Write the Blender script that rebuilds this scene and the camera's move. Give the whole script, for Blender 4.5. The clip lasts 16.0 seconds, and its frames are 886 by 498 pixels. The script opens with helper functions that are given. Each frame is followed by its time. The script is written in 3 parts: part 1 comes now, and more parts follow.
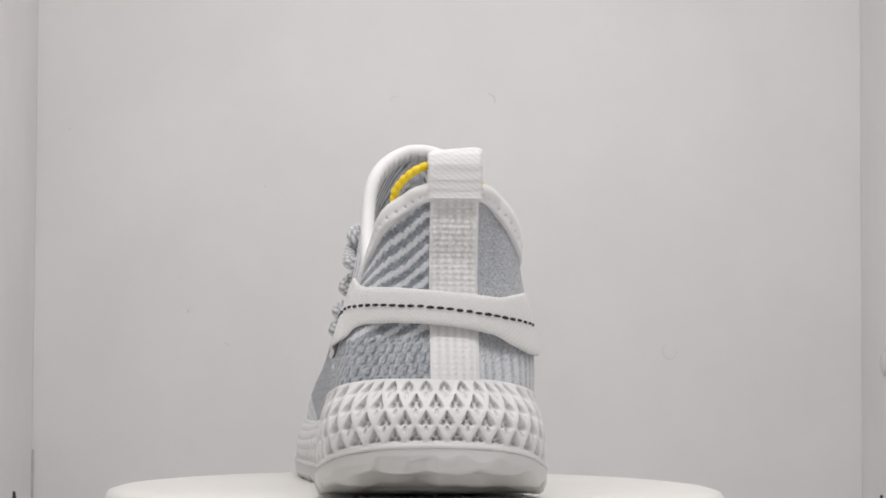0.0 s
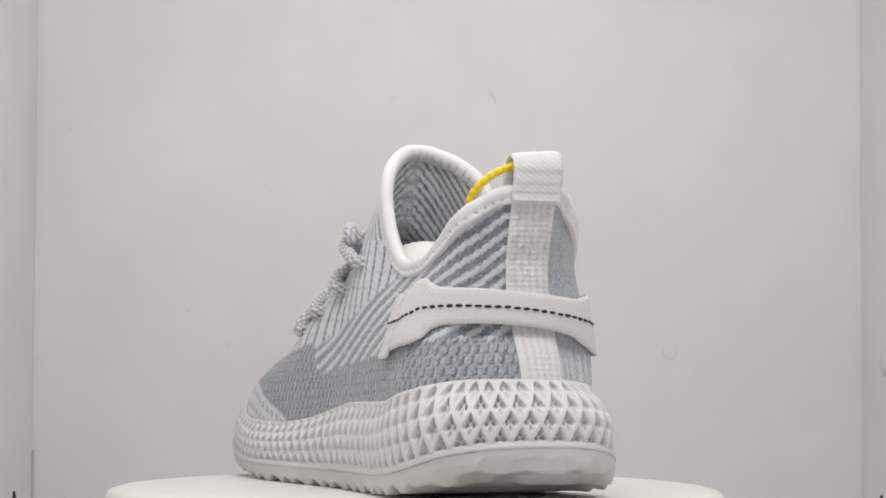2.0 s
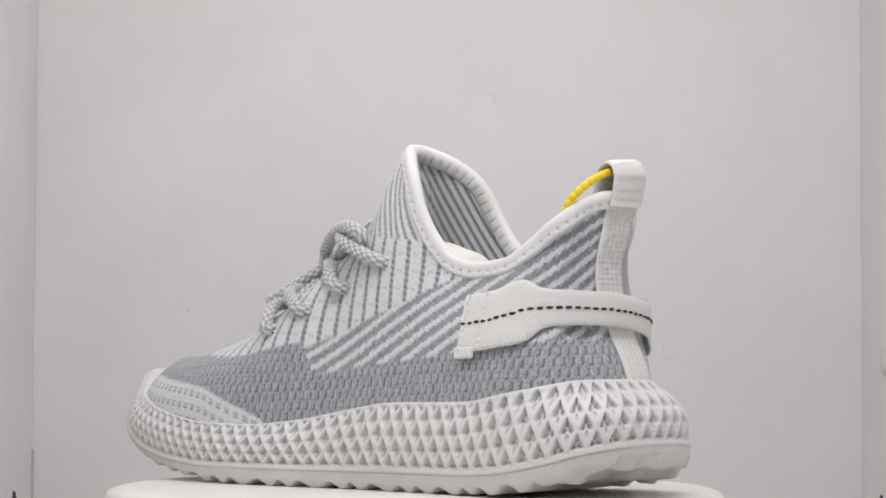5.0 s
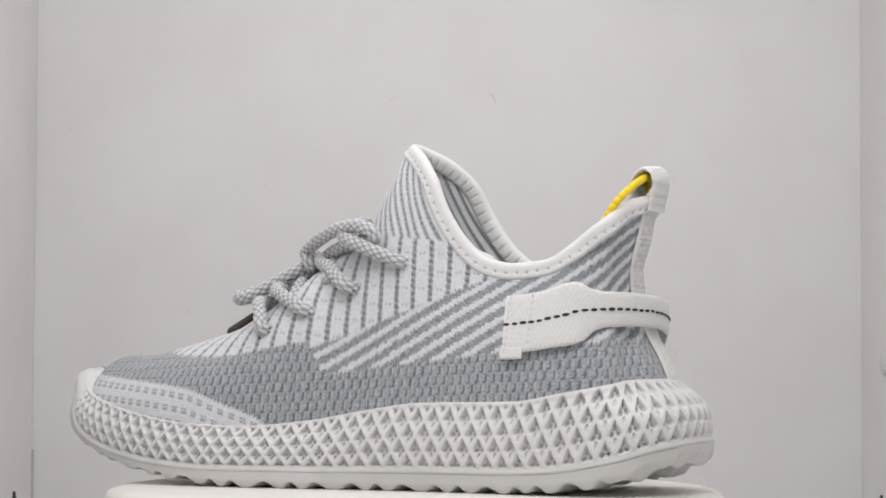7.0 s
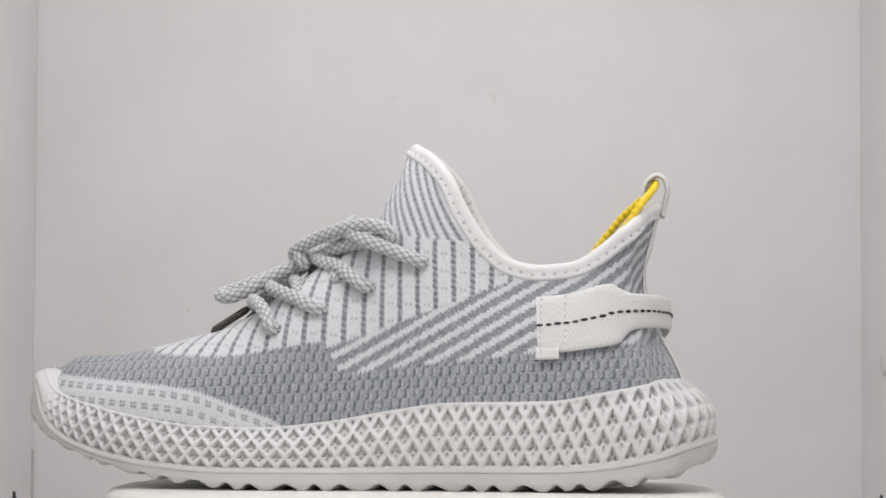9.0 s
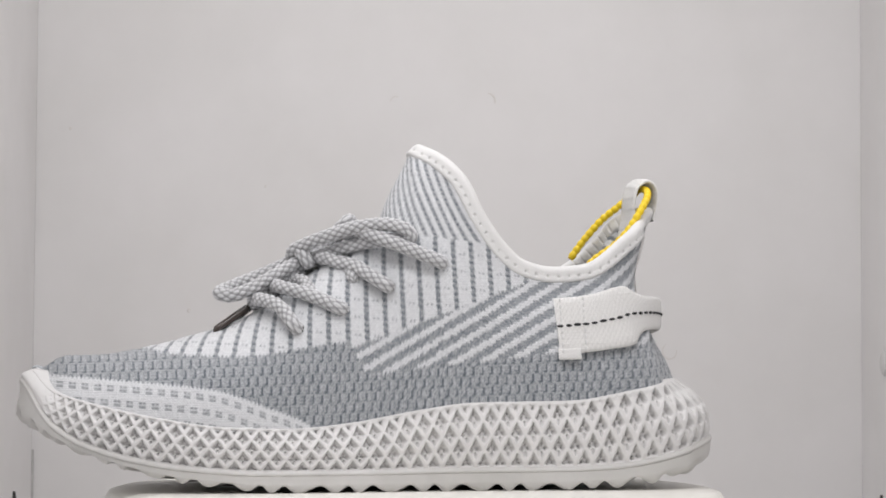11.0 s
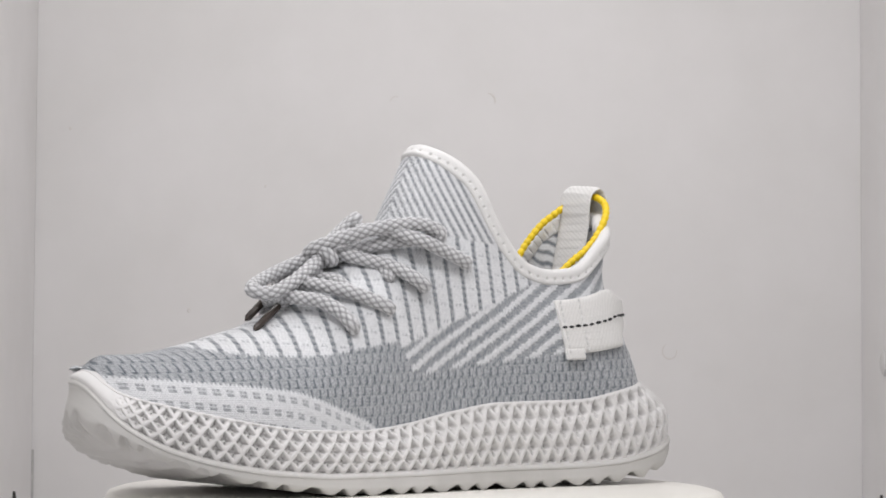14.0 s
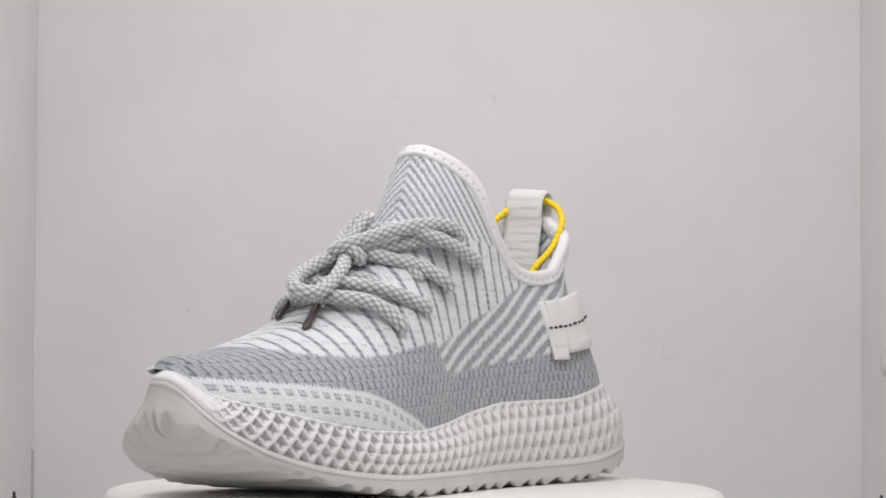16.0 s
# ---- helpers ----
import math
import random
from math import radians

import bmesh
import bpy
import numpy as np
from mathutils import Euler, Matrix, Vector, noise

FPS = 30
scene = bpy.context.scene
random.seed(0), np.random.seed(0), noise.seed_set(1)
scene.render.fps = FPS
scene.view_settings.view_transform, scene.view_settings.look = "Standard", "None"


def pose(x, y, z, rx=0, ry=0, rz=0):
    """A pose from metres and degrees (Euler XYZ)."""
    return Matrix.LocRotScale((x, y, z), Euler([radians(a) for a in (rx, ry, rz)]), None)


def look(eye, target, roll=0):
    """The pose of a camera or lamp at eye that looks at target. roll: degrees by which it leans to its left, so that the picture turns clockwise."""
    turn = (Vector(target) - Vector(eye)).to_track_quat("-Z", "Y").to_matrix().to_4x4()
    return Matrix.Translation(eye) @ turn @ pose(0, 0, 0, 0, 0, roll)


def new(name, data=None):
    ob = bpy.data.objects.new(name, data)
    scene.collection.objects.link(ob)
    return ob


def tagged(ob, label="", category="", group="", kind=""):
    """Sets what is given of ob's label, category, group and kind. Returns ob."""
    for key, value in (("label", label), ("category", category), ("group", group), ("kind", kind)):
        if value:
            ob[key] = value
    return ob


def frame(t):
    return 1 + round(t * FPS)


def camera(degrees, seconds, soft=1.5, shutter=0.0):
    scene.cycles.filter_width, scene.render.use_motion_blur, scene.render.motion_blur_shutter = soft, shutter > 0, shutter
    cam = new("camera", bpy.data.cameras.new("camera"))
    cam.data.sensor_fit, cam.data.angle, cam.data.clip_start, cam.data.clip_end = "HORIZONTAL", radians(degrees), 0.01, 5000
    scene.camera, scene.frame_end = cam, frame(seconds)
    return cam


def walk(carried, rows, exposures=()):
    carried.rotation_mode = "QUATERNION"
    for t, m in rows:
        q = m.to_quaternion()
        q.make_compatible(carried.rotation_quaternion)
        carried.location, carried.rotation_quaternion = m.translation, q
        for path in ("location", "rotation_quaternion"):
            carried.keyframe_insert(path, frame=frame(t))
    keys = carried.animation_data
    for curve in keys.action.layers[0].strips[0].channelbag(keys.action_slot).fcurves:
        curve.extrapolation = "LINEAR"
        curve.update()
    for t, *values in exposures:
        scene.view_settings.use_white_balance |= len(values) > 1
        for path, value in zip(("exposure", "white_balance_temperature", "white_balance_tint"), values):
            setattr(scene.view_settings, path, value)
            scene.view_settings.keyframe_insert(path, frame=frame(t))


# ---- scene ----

# ---- camera ----
cam = camera(23.35, 16.0, soft=1.75)
EYE = pose(0, -0.9, 0.0513, 93.040, -0.307, -0.715)
walk(cam, [(0.0, EYE), (16.0, EYE)], exposures=[(0.0, 0.0), (16.0, 0.0)])

# ---- light ----
world = bpy.data.worlds.new("room_light")
scene.world = world
world.use_nodes = True
world.node_tree.nodes["Background"].inputs[0].default_value = (0.995, 0.985, 1.0, 1)
world.node_tree.nodes["Background"].inputs[1].default_value = 0.468


def led_bar(y, power):
    """A light strip under the box's roof."""
    data = bpy.data.lights.new("led_strip_light", "AREA")
    data.shape, data.size, data.size_y, data.energy = "RECTANGLE", 0.40, 0.05, power
    data.color = (0.995, 0.985, 1.0)
    ob = new("led_strip_light", data)
    ob.matrix_world = look((0.018, y, 0.425), (0.018, y + 0.06, 0.0))


led_bar(-0.28, 1.10)
led_bar(0.02, 0.60)


# ---- materials ----
def material(name, colour, rough=0.6, metal=0.0, grain=0.0, grain_size=800.0, bump=0.0, stain=0.0, sheen=0.0):
    """A plain surface with fine grain, broad stains and relief."""
    mat = bpy.data.materials.new(name)
    mat.use_nodes = True
    nt = mat.node_tree
    n, l = nt.nodes, nt.links
    bsdf = n["Principled BSDF"]
    bsdf.inputs["Roughness"].default_value = rough
    bsdf.inputs["Metallic"].default_value = metal
    bsdf.inputs["Sheen Weight"].default_value = sheen
    co = n.new("ShaderNodeTexCoord")
    fine = n.new("ShaderNodeTexNoise")
    fine.inputs["Scale"].default_value = grain_size
    fine.inputs["Detail"].default_value = 3
    wide = n.new("ShaderNodeTexNoise")
    wide.inputs["Scale"].default_value = 14
    wide.inputs["Detail"].default_value = 4
    l.new(co.outputs["Object"], fine.inputs["Vector"])
    l.new(co.outputs["Object"], wide.inputs["Vector"])
    mix = n.new("ShaderNodeMix")
    mix.data_type = "RGBA"
    mix.inputs[6].default_value = (*[c * (1 - grain) for c in colour], 1)
    mix.inputs[7].default_value = (*[min(1, c * (1 + grain)) for c in colour], 1)
    l.new(fine.outputs["Fac"], mix.inputs[0])
    mix2 = n.new("ShaderNodeMix")
    mix2.data_type, mix2.blend_type = "RGBA", "MULTIPLY"
    ramp = n.new("ShaderNodeValToRGB")
    ramp.color_ramp.elements[0].position, ramp.color_ramp.elements[1].position = 0.3, 0.62
    ramp.color_ramp.elements[0].color = (1 - stain, 1 - stain, 1 - stain * 1.15, 1)
    ramp.color_ramp.elements[1].color = (1, 1, 1, 1)
    l.new(wide.outputs["Fac"], ramp.inputs[0])
    mix2.inputs[0].default_value = 1
    l.new(mix.outputs[2], mix2.inputs[6])
    l.new(ramp.outputs[0], mix2.inputs[7])
    l.new(mix2.outputs[2], bsdf.inputs["Base Color"])
    if bump:
        b = n.new("ShaderNodeBump")
        b.inputs["Strength"].default_value = bump
        b.inputs["Distance"].default_value = 0.0004
        l.new(fine.outputs["Fac"], b.inputs["Height"])
        l.new(b.outputs[0], bsdf.inputs["Normal"])
    return mat


def yarn(name, pale, dark, ridge=0.0003, pitch=0.0011, sheen=0.2, gaps=0.5):
    """Knitted or woven yarn: the mesh's 'tone' says how much dark yarn shows, 'cloth' (metres along, metres up) carries the stitches."""
    mat = bpy.data.materials.new(name)
    mat.use_nodes = True
    nt = mat.node_tree
    n, l = nt.nodes, nt.links
    bsdf = n["Principled BSDF"]
    bsdf.inputs["Roughness"].default_value = 0.85
    bsdf.inputs["Sheen Weight"].default_value = sheen
    tone = n.new("ShaderNodeAttribute")
    tone.attribute_name = "tone"
    uv = n.new("ShaderNodeAttribute")
    uv.attribute_name = "cloth"
    speck = n.new("ShaderNodeTexNoise")
    speck.inputs["Scale"].default_value = 900
    speck.inputs["Detail"].default_value = 2
    l.new(uv.outputs["Vector"], speck.inputs["Vector"])
    br = n.new("ShaderNodeTexBrick")
    br.offset = 0.5
    br.inputs["Scale"].default_value = 1.0
    br.inputs["Brick Width"].default_value = pitch
    br.inputs["Row Height"].default_value = pitch * 0.62
    br.inputs["Mortar Size"].default_value = pitch * 0.13
    br.inputs["Mortar Smooth"].default_value = 1.0
    br.inputs["Color1"].default_value = (1, 1, 1, 1)
    br.inputs["Color2"].default_value = (0.86, 0.86, 0.86, 1)
    br.inputs["Mortar"].default_value = (0.42, 0.42, 0.43, 1)
    l.new(uv.outputs["Vector"], br.inputs["Vector"])
    add = n.new("ShaderNodeMath")
    add.operation = "MULTIPLY_ADD"
    l.new(speck.outputs["Fac"], add.inputs[0])
    add.inputs[1].default_value = 0.36
    add.inputs[2].default_value = -0.18
    s2 = n.new("ShaderNodeMath")
    s2.use_clamp = True
    l.new(tone.outputs["Fac"], s2.inputs[0])
    l.new(add.outputs[0], s2.inputs[1])
    mix = n.new("ShaderNodeMix")
    mix.data_type = "RGBA"
    mix.inputs[6].default_value = (*pale, 1)
    mix.inputs[7].default_value = (*dark, 1)
    l.new(s2.outputs[0], mix.inputs[0])
    mul = n.new("ShaderNodeMix")
    mul.data_type, mul.blend_type = "RGBA", "MULTIPLY"
    mul.inputs[0].default_value = gaps
    l.new(mix.outputs[2], mul.inputs[6])
    l.new(br.outputs["Color"], mul.inputs[7])
    l.new(mul.outputs[2], bsdf.inputs["Base Color"])
    b = n.new("ShaderNodeBump")
    b.inputs["Strength"].default_value = 0.7
    b.inputs["Distance"].default_value = ridge
    b.invert = True
    l.new(br.outputs["Fac"], b.inputs["Height"])
    l.new(b.outputs[0], bsdf.inputs["Normal"])
    return mat


KNIT = yarn("knit_yarn", (0.90, 0.91, 0.93), (0.125, 0.151, 0.18), 0.0004, sheen=0.45, gaps=0.5)
WEB = yarn("white_webbing", (0.89, 0.88, 0.86), (0.68, 0.67, 0.65), 0.0003, 0.0008, gaps=0.22)
ROPE = yarn("grey_rope_yarn", (0.80, 0.80, 0.81), (0.22, 0.22, 0.23), 0.0002, 0.0007, gaps=0.35)
BIND = material("white_binding", (0.72, 0.715, 0.705), 0.6, grain=0.04, grain_size=1800, bump=0.3, sheen=0.2)
FOAM = material("white_foam", (0.69, 0.68, 0.675), 0.5, grain=0.03, grain_size=300, bump=0.15, stain=0.05)
RUBBER = material("white_rubber", (0.63, 0.62, 0.61), 0.45, grain=0.06, grain_size=120, bump=0.5, stain=0.16)
INSOLE = material("cream_insole", (0.72, 0.70, 0.66), 0.8, grain=0.05, bump=0.3)
YELLOW = material("yellow_cord", (0.85, 0.60, 0.01), 0.45, grain=0.06)
BLACK = material("black_thread", (0.012, 0.012, 0.014), 0.6, grain=0.2)
AGLET = material("brown_aglet", (0.055, 0.042, 0.036), 0.25, grain=0.15, stain=0.2)
DISC = material("ivory_plastic", (0.84, 0.82, 0.77), 0.35, grain=0.02, grain_size=150, bump=0.05, stain=0.05)
PANEL = material("grey_white_panel", (0.745, 0.73, 0.725), 0.6, grain=0.02, grain_size=60, bump=0.05, stain=0.045)
MARK = material("scuff_mark", (0.67, 0.645, 0.62), 0.6, grain=0.1)
SEAM = material("grey_seam", (0.50, 0.49, 0.48), 0.8, grain=0.3, grain_size=400)
DARK = material("dark_gap", (0.03, 0.03, 0.03), 0.7)


# ---- mesh helpers ----
def spline(points):
    """A smooth function through (x, y) points, without overshoot."""
    x, y = np.array(sorted(points), float).T
    h = np.diff(x)
    d = np.diff(y) / h
    m = np.r_[d[0], np.where(d[:-1] * d[1:] > 0, 2 * d[:-1] * d[1:] / (d[:-1] + d[1:] + 1e-12), 0), d[-1]]

    def at(q):
        q = np.clip(np.asarray(q, float), x[0], x[-1])
        i = np.clip(np.searchsorted(x, q) - 1, 0, len(h) - 1)
        t = (q - x[i]) / h[i]
        return ((1 + 2 * t) * (1 - t) ** 2 * y[i] + t * (1 - t) ** 2 * h[i] * m[i]
                + t * t * (3 - 2 * t) * y[i + 1] + t * t * (t - 1) * h[i] * m[i + 1])
    return at


def smooth_line(points, count, closed=False):
    """Points along a Catmull-Rom line, evenly spaced."""
    p = np.array(points, float)
    p = np.vstack([p[-1], p, p[:2]]) if closed else np.vstack([2 * p[0] - p[1], p, 2 * p[-1] - p[-2]])
    out = []
    for i in range(1, len(p) - 2):
        t = np.linspace(0, 1, 40, endpoint=False)[:, None]
        a, b, c, d = p[i - 1:i + 3]
        out.append(0.5 * (2 * b + (c - a) * t + (2 * a - 5 * b + 4 * c - d) * t ** 2 + (3 * b - a - 3 * c + d) * t ** 3))
    out = np.vstack(out + [p[-2][None]])
    s = np.r_[0, np.cumsum(np.linalg.norm(np.diff(out, axis=0), axis=1))]
    q = np.linspace(0, s[-1], count + 1)[:-1] if closed else np.linspace(0, s[-1], count)
    return np.stack([np.interp(q, s, out[:, k]) for k in range(out.shape[1])], 1)


def step(a, b, x):
    t = np.clip((np.asarray(x, float) - a) / (b - a), 0, 1)
    return t * t * (3 - 2 * t)


def sheet(name, grid, mat, parent=None, label="", wrap_u=False, wrap_v=False, tone=None, cloth=None, flip=False):
    """One mesh from a grid of places, shaped (u, v, 3)."""
    nu, nv = grid.shape[:2]
    u = np.arange(nu if wrap_u else nu - 1)
    v = np.arange(nv if wrap_v else nv - 1)
    U, V = np.meshgrid(u, v, indexing="ij")
    U2, V2 = (U + 1) % nu, (V + 1) % nv
    quads = np.stack([U * nv + V, U2 * nv + V, U2 * nv + V2, U * nv + V2], -1).reshape(-1, 4)
    if flip:
        quads = quads[:, ::-1]
    me = bpy.data.meshes.new(name)
    me.vertices.add(nu * nv)
    me.vertices.foreach_set("co", grid.reshape(-1).astype(np.float32))
    me.loops.add(quads.size)
    me.loops.foreach_set("vertex_index", quads.reshape(-1).astype(np.int32))
    me.polygons.add(len(quads))
    me.polygons.foreach_set("loop_start", np.arange(0, quads.size, 4, dtype=np.int32))
    me.update(calc_edges=True)
    me.validate()
    me.polygons.foreach_set("use_smooth", np.ones(len(me.polygons), dtype=bool))
    if tone is not None:
        me.attributes.new("tone", "FLOAT", "POINT").data.foreach_set("value", tone.reshape(-1).astype(np.float32))
    if cloth is not None:
        me.attributes.new("cloth", "FLOAT_VECTOR", "POINT").data.foreach_set("vector", cloth.reshape(-1).astype(np.float32))
    me.materials.append(mat)
    ob = new(name, me)
    if parent:
        ob.parent = parent
    return tagged(ob, label=label)


def part(name, bm, mat, parent=None, label="", smooth=True):
    me = bpy.data.meshes.new(name)
    bmesh.ops.recalc_face_normals(bm, faces=bm.faces)
    bm.to_mesh(me)
    bm.free()
    me.materials.append(mat)
    for p in me.polygons:
        p.use_smooth = smooth
    ob = new(name, me)
    if parent:
        ob.parent = parent
    return tagged(ob, label=label)


def box_bm(x0, x1, y0, y1, z0, z1, bevel=0.0):
    bm = bmesh.new()
    bmesh.ops.create_cube(bm, size=1)
    for v in bm.verts:
        v.co = Vector(((x0, x1)[v.co.x > 0], (y0, y1)[v.co.y > 0], (z0, z1)[v.co.z > 0]))
    if bevel:
        bmesh.ops.bevel(bm, geom=bm.edges[:], offset=bevel, segments=2, affect="EDGES", profile=0.5)
    return bm


def lathe_bm(profile, count=128):
    """A turned body from (radius, height) pairs, outer side from bottom to top."""
    bm = bmesh.new()
    rings = []
    for r, z in profile:
        if r < 1e-6:
            rings.append([bm.verts.new((0, 0, z))])
        else:
            rings.append([bm.verts.new((r * math.cos(2 * math.pi * i / count), r * math.sin(2 * math.pi * i / count), z)) for i in range(count)])
    for a, b in zip(rings, rings[1:]):
        for i in range(count):
            j = (i + 1) % count
            q = []
            for v in (a[i % len(a)], a[j % len(a)], b[j % len(b)], b[i % len(b)]):
                if v not in q:
                    q.append(v)
            bm.faces.new(q)
    return bm


def tangents(line, closed=False):
    if closed:
        t = np.roll(line, -1, 0) - np.roll(line, 1, 0)
    else:
        t = np.gradient(line, axis=0)
    return t / np.linalg.norm(t, axis=1)[:, None]


def tube_grid(line, radius, around=16, closed=False):
    """A round tube along a line: grid and the frame's angle."""
    t = tangents(line, closed)
    side = np.cross(t[0], (0.31, 0.2, 0.93))
    side /= np.linalg.norm(side)
    grid = []
    a = np.linspace(0, 2 * math.pi, around, endpoint=False)
    r = np.broadcast_to(np.asarray(radius, float), (len(line), around) if np.ndim(radius) == 2 else (len(line),)).copy()
    for i in range(len(line)):
        side = side - t[i] * side.dot(t[i])
        side /= np.linalg.norm(side)
        up = np.cross(t[i], side)
        ri = r[i] if r.ndim == 2 else r[i] * np.ones(around)
        grid.append(line[i] + (np.cos(a) * ri)[:, None] * side + (np.sin(a) * ri)[:, None] * up)
    return np.array(grid)


# ---- light box ----
BX0, BX1, BY0, BY1, BZ0, BZ1 = -0.2136, 0.2496, -0.42, 0.30, -0.052, 0.445
wall_back = tagged(part("wall_back", box_bm(BX0 - 0.006, BX1 + 0.006, BY1, BY1 + 0.006, BZ0, BZ1), PANEL, smooth=False),
                   "pale grey back panel of a photo light box", "panel", kind="structure")
wall_left = tagged(part("wall_left", box_bm(BX0 - 0.006, BX0, BY0, BY1 - 0.0004, BZ0, BZ1), PANEL, smooth=False),
                   "pale grey side panel of a photo light box", "panel", kind="structure")
wall_right = tagged(part("wall_right", box_bm(BX1, BX1 + 0.006, BY0, BY1 - 0.0004, BZ0, BZ1), PANEL, smooth=False),
                    "pale grey side panel of a photo light box", "panel", kind="structure")
floor = tagged(part("floor", box_bm(BX0 - 0.4, BX1 + 0.4, BY0 - 1.2, BY1 + 0.4, BZ0 - 0.02, BZ0), PANEL, smooth=False),
               "pale grey floor under the turntable", "floor", kind="structure")
ceiling = tagged(part("ceiling", box_bm(BX0 - 0.006, BX1 + 0.006, BY0, BY1 + 0.006, BZ1, BZ1 + 0.006), PANEL, smooth=False),
                 "pale grey roof panel of the light box", "ceiling", kind="structure")

# ---- turntable ----
turntable = tagged(new("turntable"), "round ivory plastic turntable on the light box floor", "turntable")
R = 0.1302
part("platter", lathe_bm([(0, -0.0125), (R - 0.003, -0.0125), (R - 0.0006, -0.0115), (R, -0.0095), (R, -0.0066), (R - 0.0006, -0.0056), (R - 0.0016, -0.0052), (R - 0.0020, -0.0048),
                          (R - 0.0022, -0.0034), (R - 0.0034, -0.0016), (R - 0.007, -0.0005), (R - 0.012, 0.0), (0, 0.0)]), DISC, turntable, "flat round plate with a rounded rim")
part("base", lathe_bm([(0, BZ0), (0.104, BZ0), (0.108, BZ0 + 0.003), (0.104, -0.017), (0.1, -0.0135), (0, -0.0135)]), DISC, turntable)

# ---- shoe: measures ----
shoe = tagged(new("sneaker"), "laced grey and white knit sneaker with white lattice sole on turntable", "shoe")

z_bite = spline([(-.128, .0456), (-.11, .0449), (-.1, .0434), (-.08, .0399), (-.059, .0364), (-.0164, .0352), (.0048, .0321), (.031, .0274),
                 (.0576, .0251), (.084, .0258), (.111, .0294), (.139, .0352), (.150, .0378), (.1555, .0398), (.160, .0430), (.1642, .0468), (.167, .0480), (.171, .0483)])
z_low = spline([(-.128, .0230), (-.116, .0194), (-.0987, .0142), (-.0766, .0104), (-.054, .0092), (-.017, .0089), (.030, .0084), (.07, .0084),
                (.097, .0101), (.117, .0131), (.137, .0188), (.1500, .0262), (.1565, .0322), (.1610, .0378), (.1650, .0424), (.1675, .0440), (.171, .0444)])
z_tread = spline([(-.128, .0160), (-.122, .0118), (-.11, .0068), (-.092, .0030), (-.07, .0008), (-.052, .0002), (-.035, 0), (.055, 0), (.07, .0006), (.082, .0018), (.1, .0040),
                  (.117, .0076), (.129, .0112), (.141, .0155), (.1505, .0202), (.16, .0255), (.167, .0295), (.171, .0305)])

OUT = smooth_line([(-.005, .1688), (-.021, .1605), (-.036, .142), (-.0465, .112), (-.0505, .076), (-.047, .04), (-.0405, 0), (-.039, -.04),
                   (-.0413, -.08), (-.0368, -.106), (-.021, -.1210), (.002, -.1250), (.025, -.1210), (.0405, -.106), (.0455, -.08), (.0385, -.04),
                   (.034, 0), (.040, .04), (.048, .08), (.0455, .11), (.031, .14), (.013, .1605)], 2400, closed=True)
TAN = tangents(OUT, True)
NRM = np.stack([TAN[:, 1], -TAN[:, 0]], 1)


def smooth_ring(a, width):
    k = np.hanning(width)
    k /= k.sum()
    pad = np.concatenate([a[-width:], a, a[:width]])
    return np.convolve(pad, k, "same")[width:-width]


NRM = np.stack([smooth_ring(NRM[:, 0], 91), smooth_ring(NRM[:, 1], 91)], 1)
NRM /= np.linalg.norm(NRM, axis=1)[:, None]
if (NRM[1200] * (OUT[1200] - OUT.mean(0))).sum() < 0:
    NRM = -NRM
INSET = .0045 + .0155 * spline([(0, 0), (.3, .33), (.6, .74), (.8, .77), (1, .66)])(np.clip(-NRM[:, 1], 0, 1)) + .0008 * np.clip(NRM[:, 1], 0, 1) ** 2
TOE = step(.110, .152, OUT[:, 1]) * (.0060 * np.clip(NRM[:, 1], 0, 1) + .0078 * np.clip(NRM[:, 0], 0, 1))
TOE = smooth_ring(TOE, 161)
INSET = INSET + TOE
BITE = OUT - NRM * INSET[:, None]


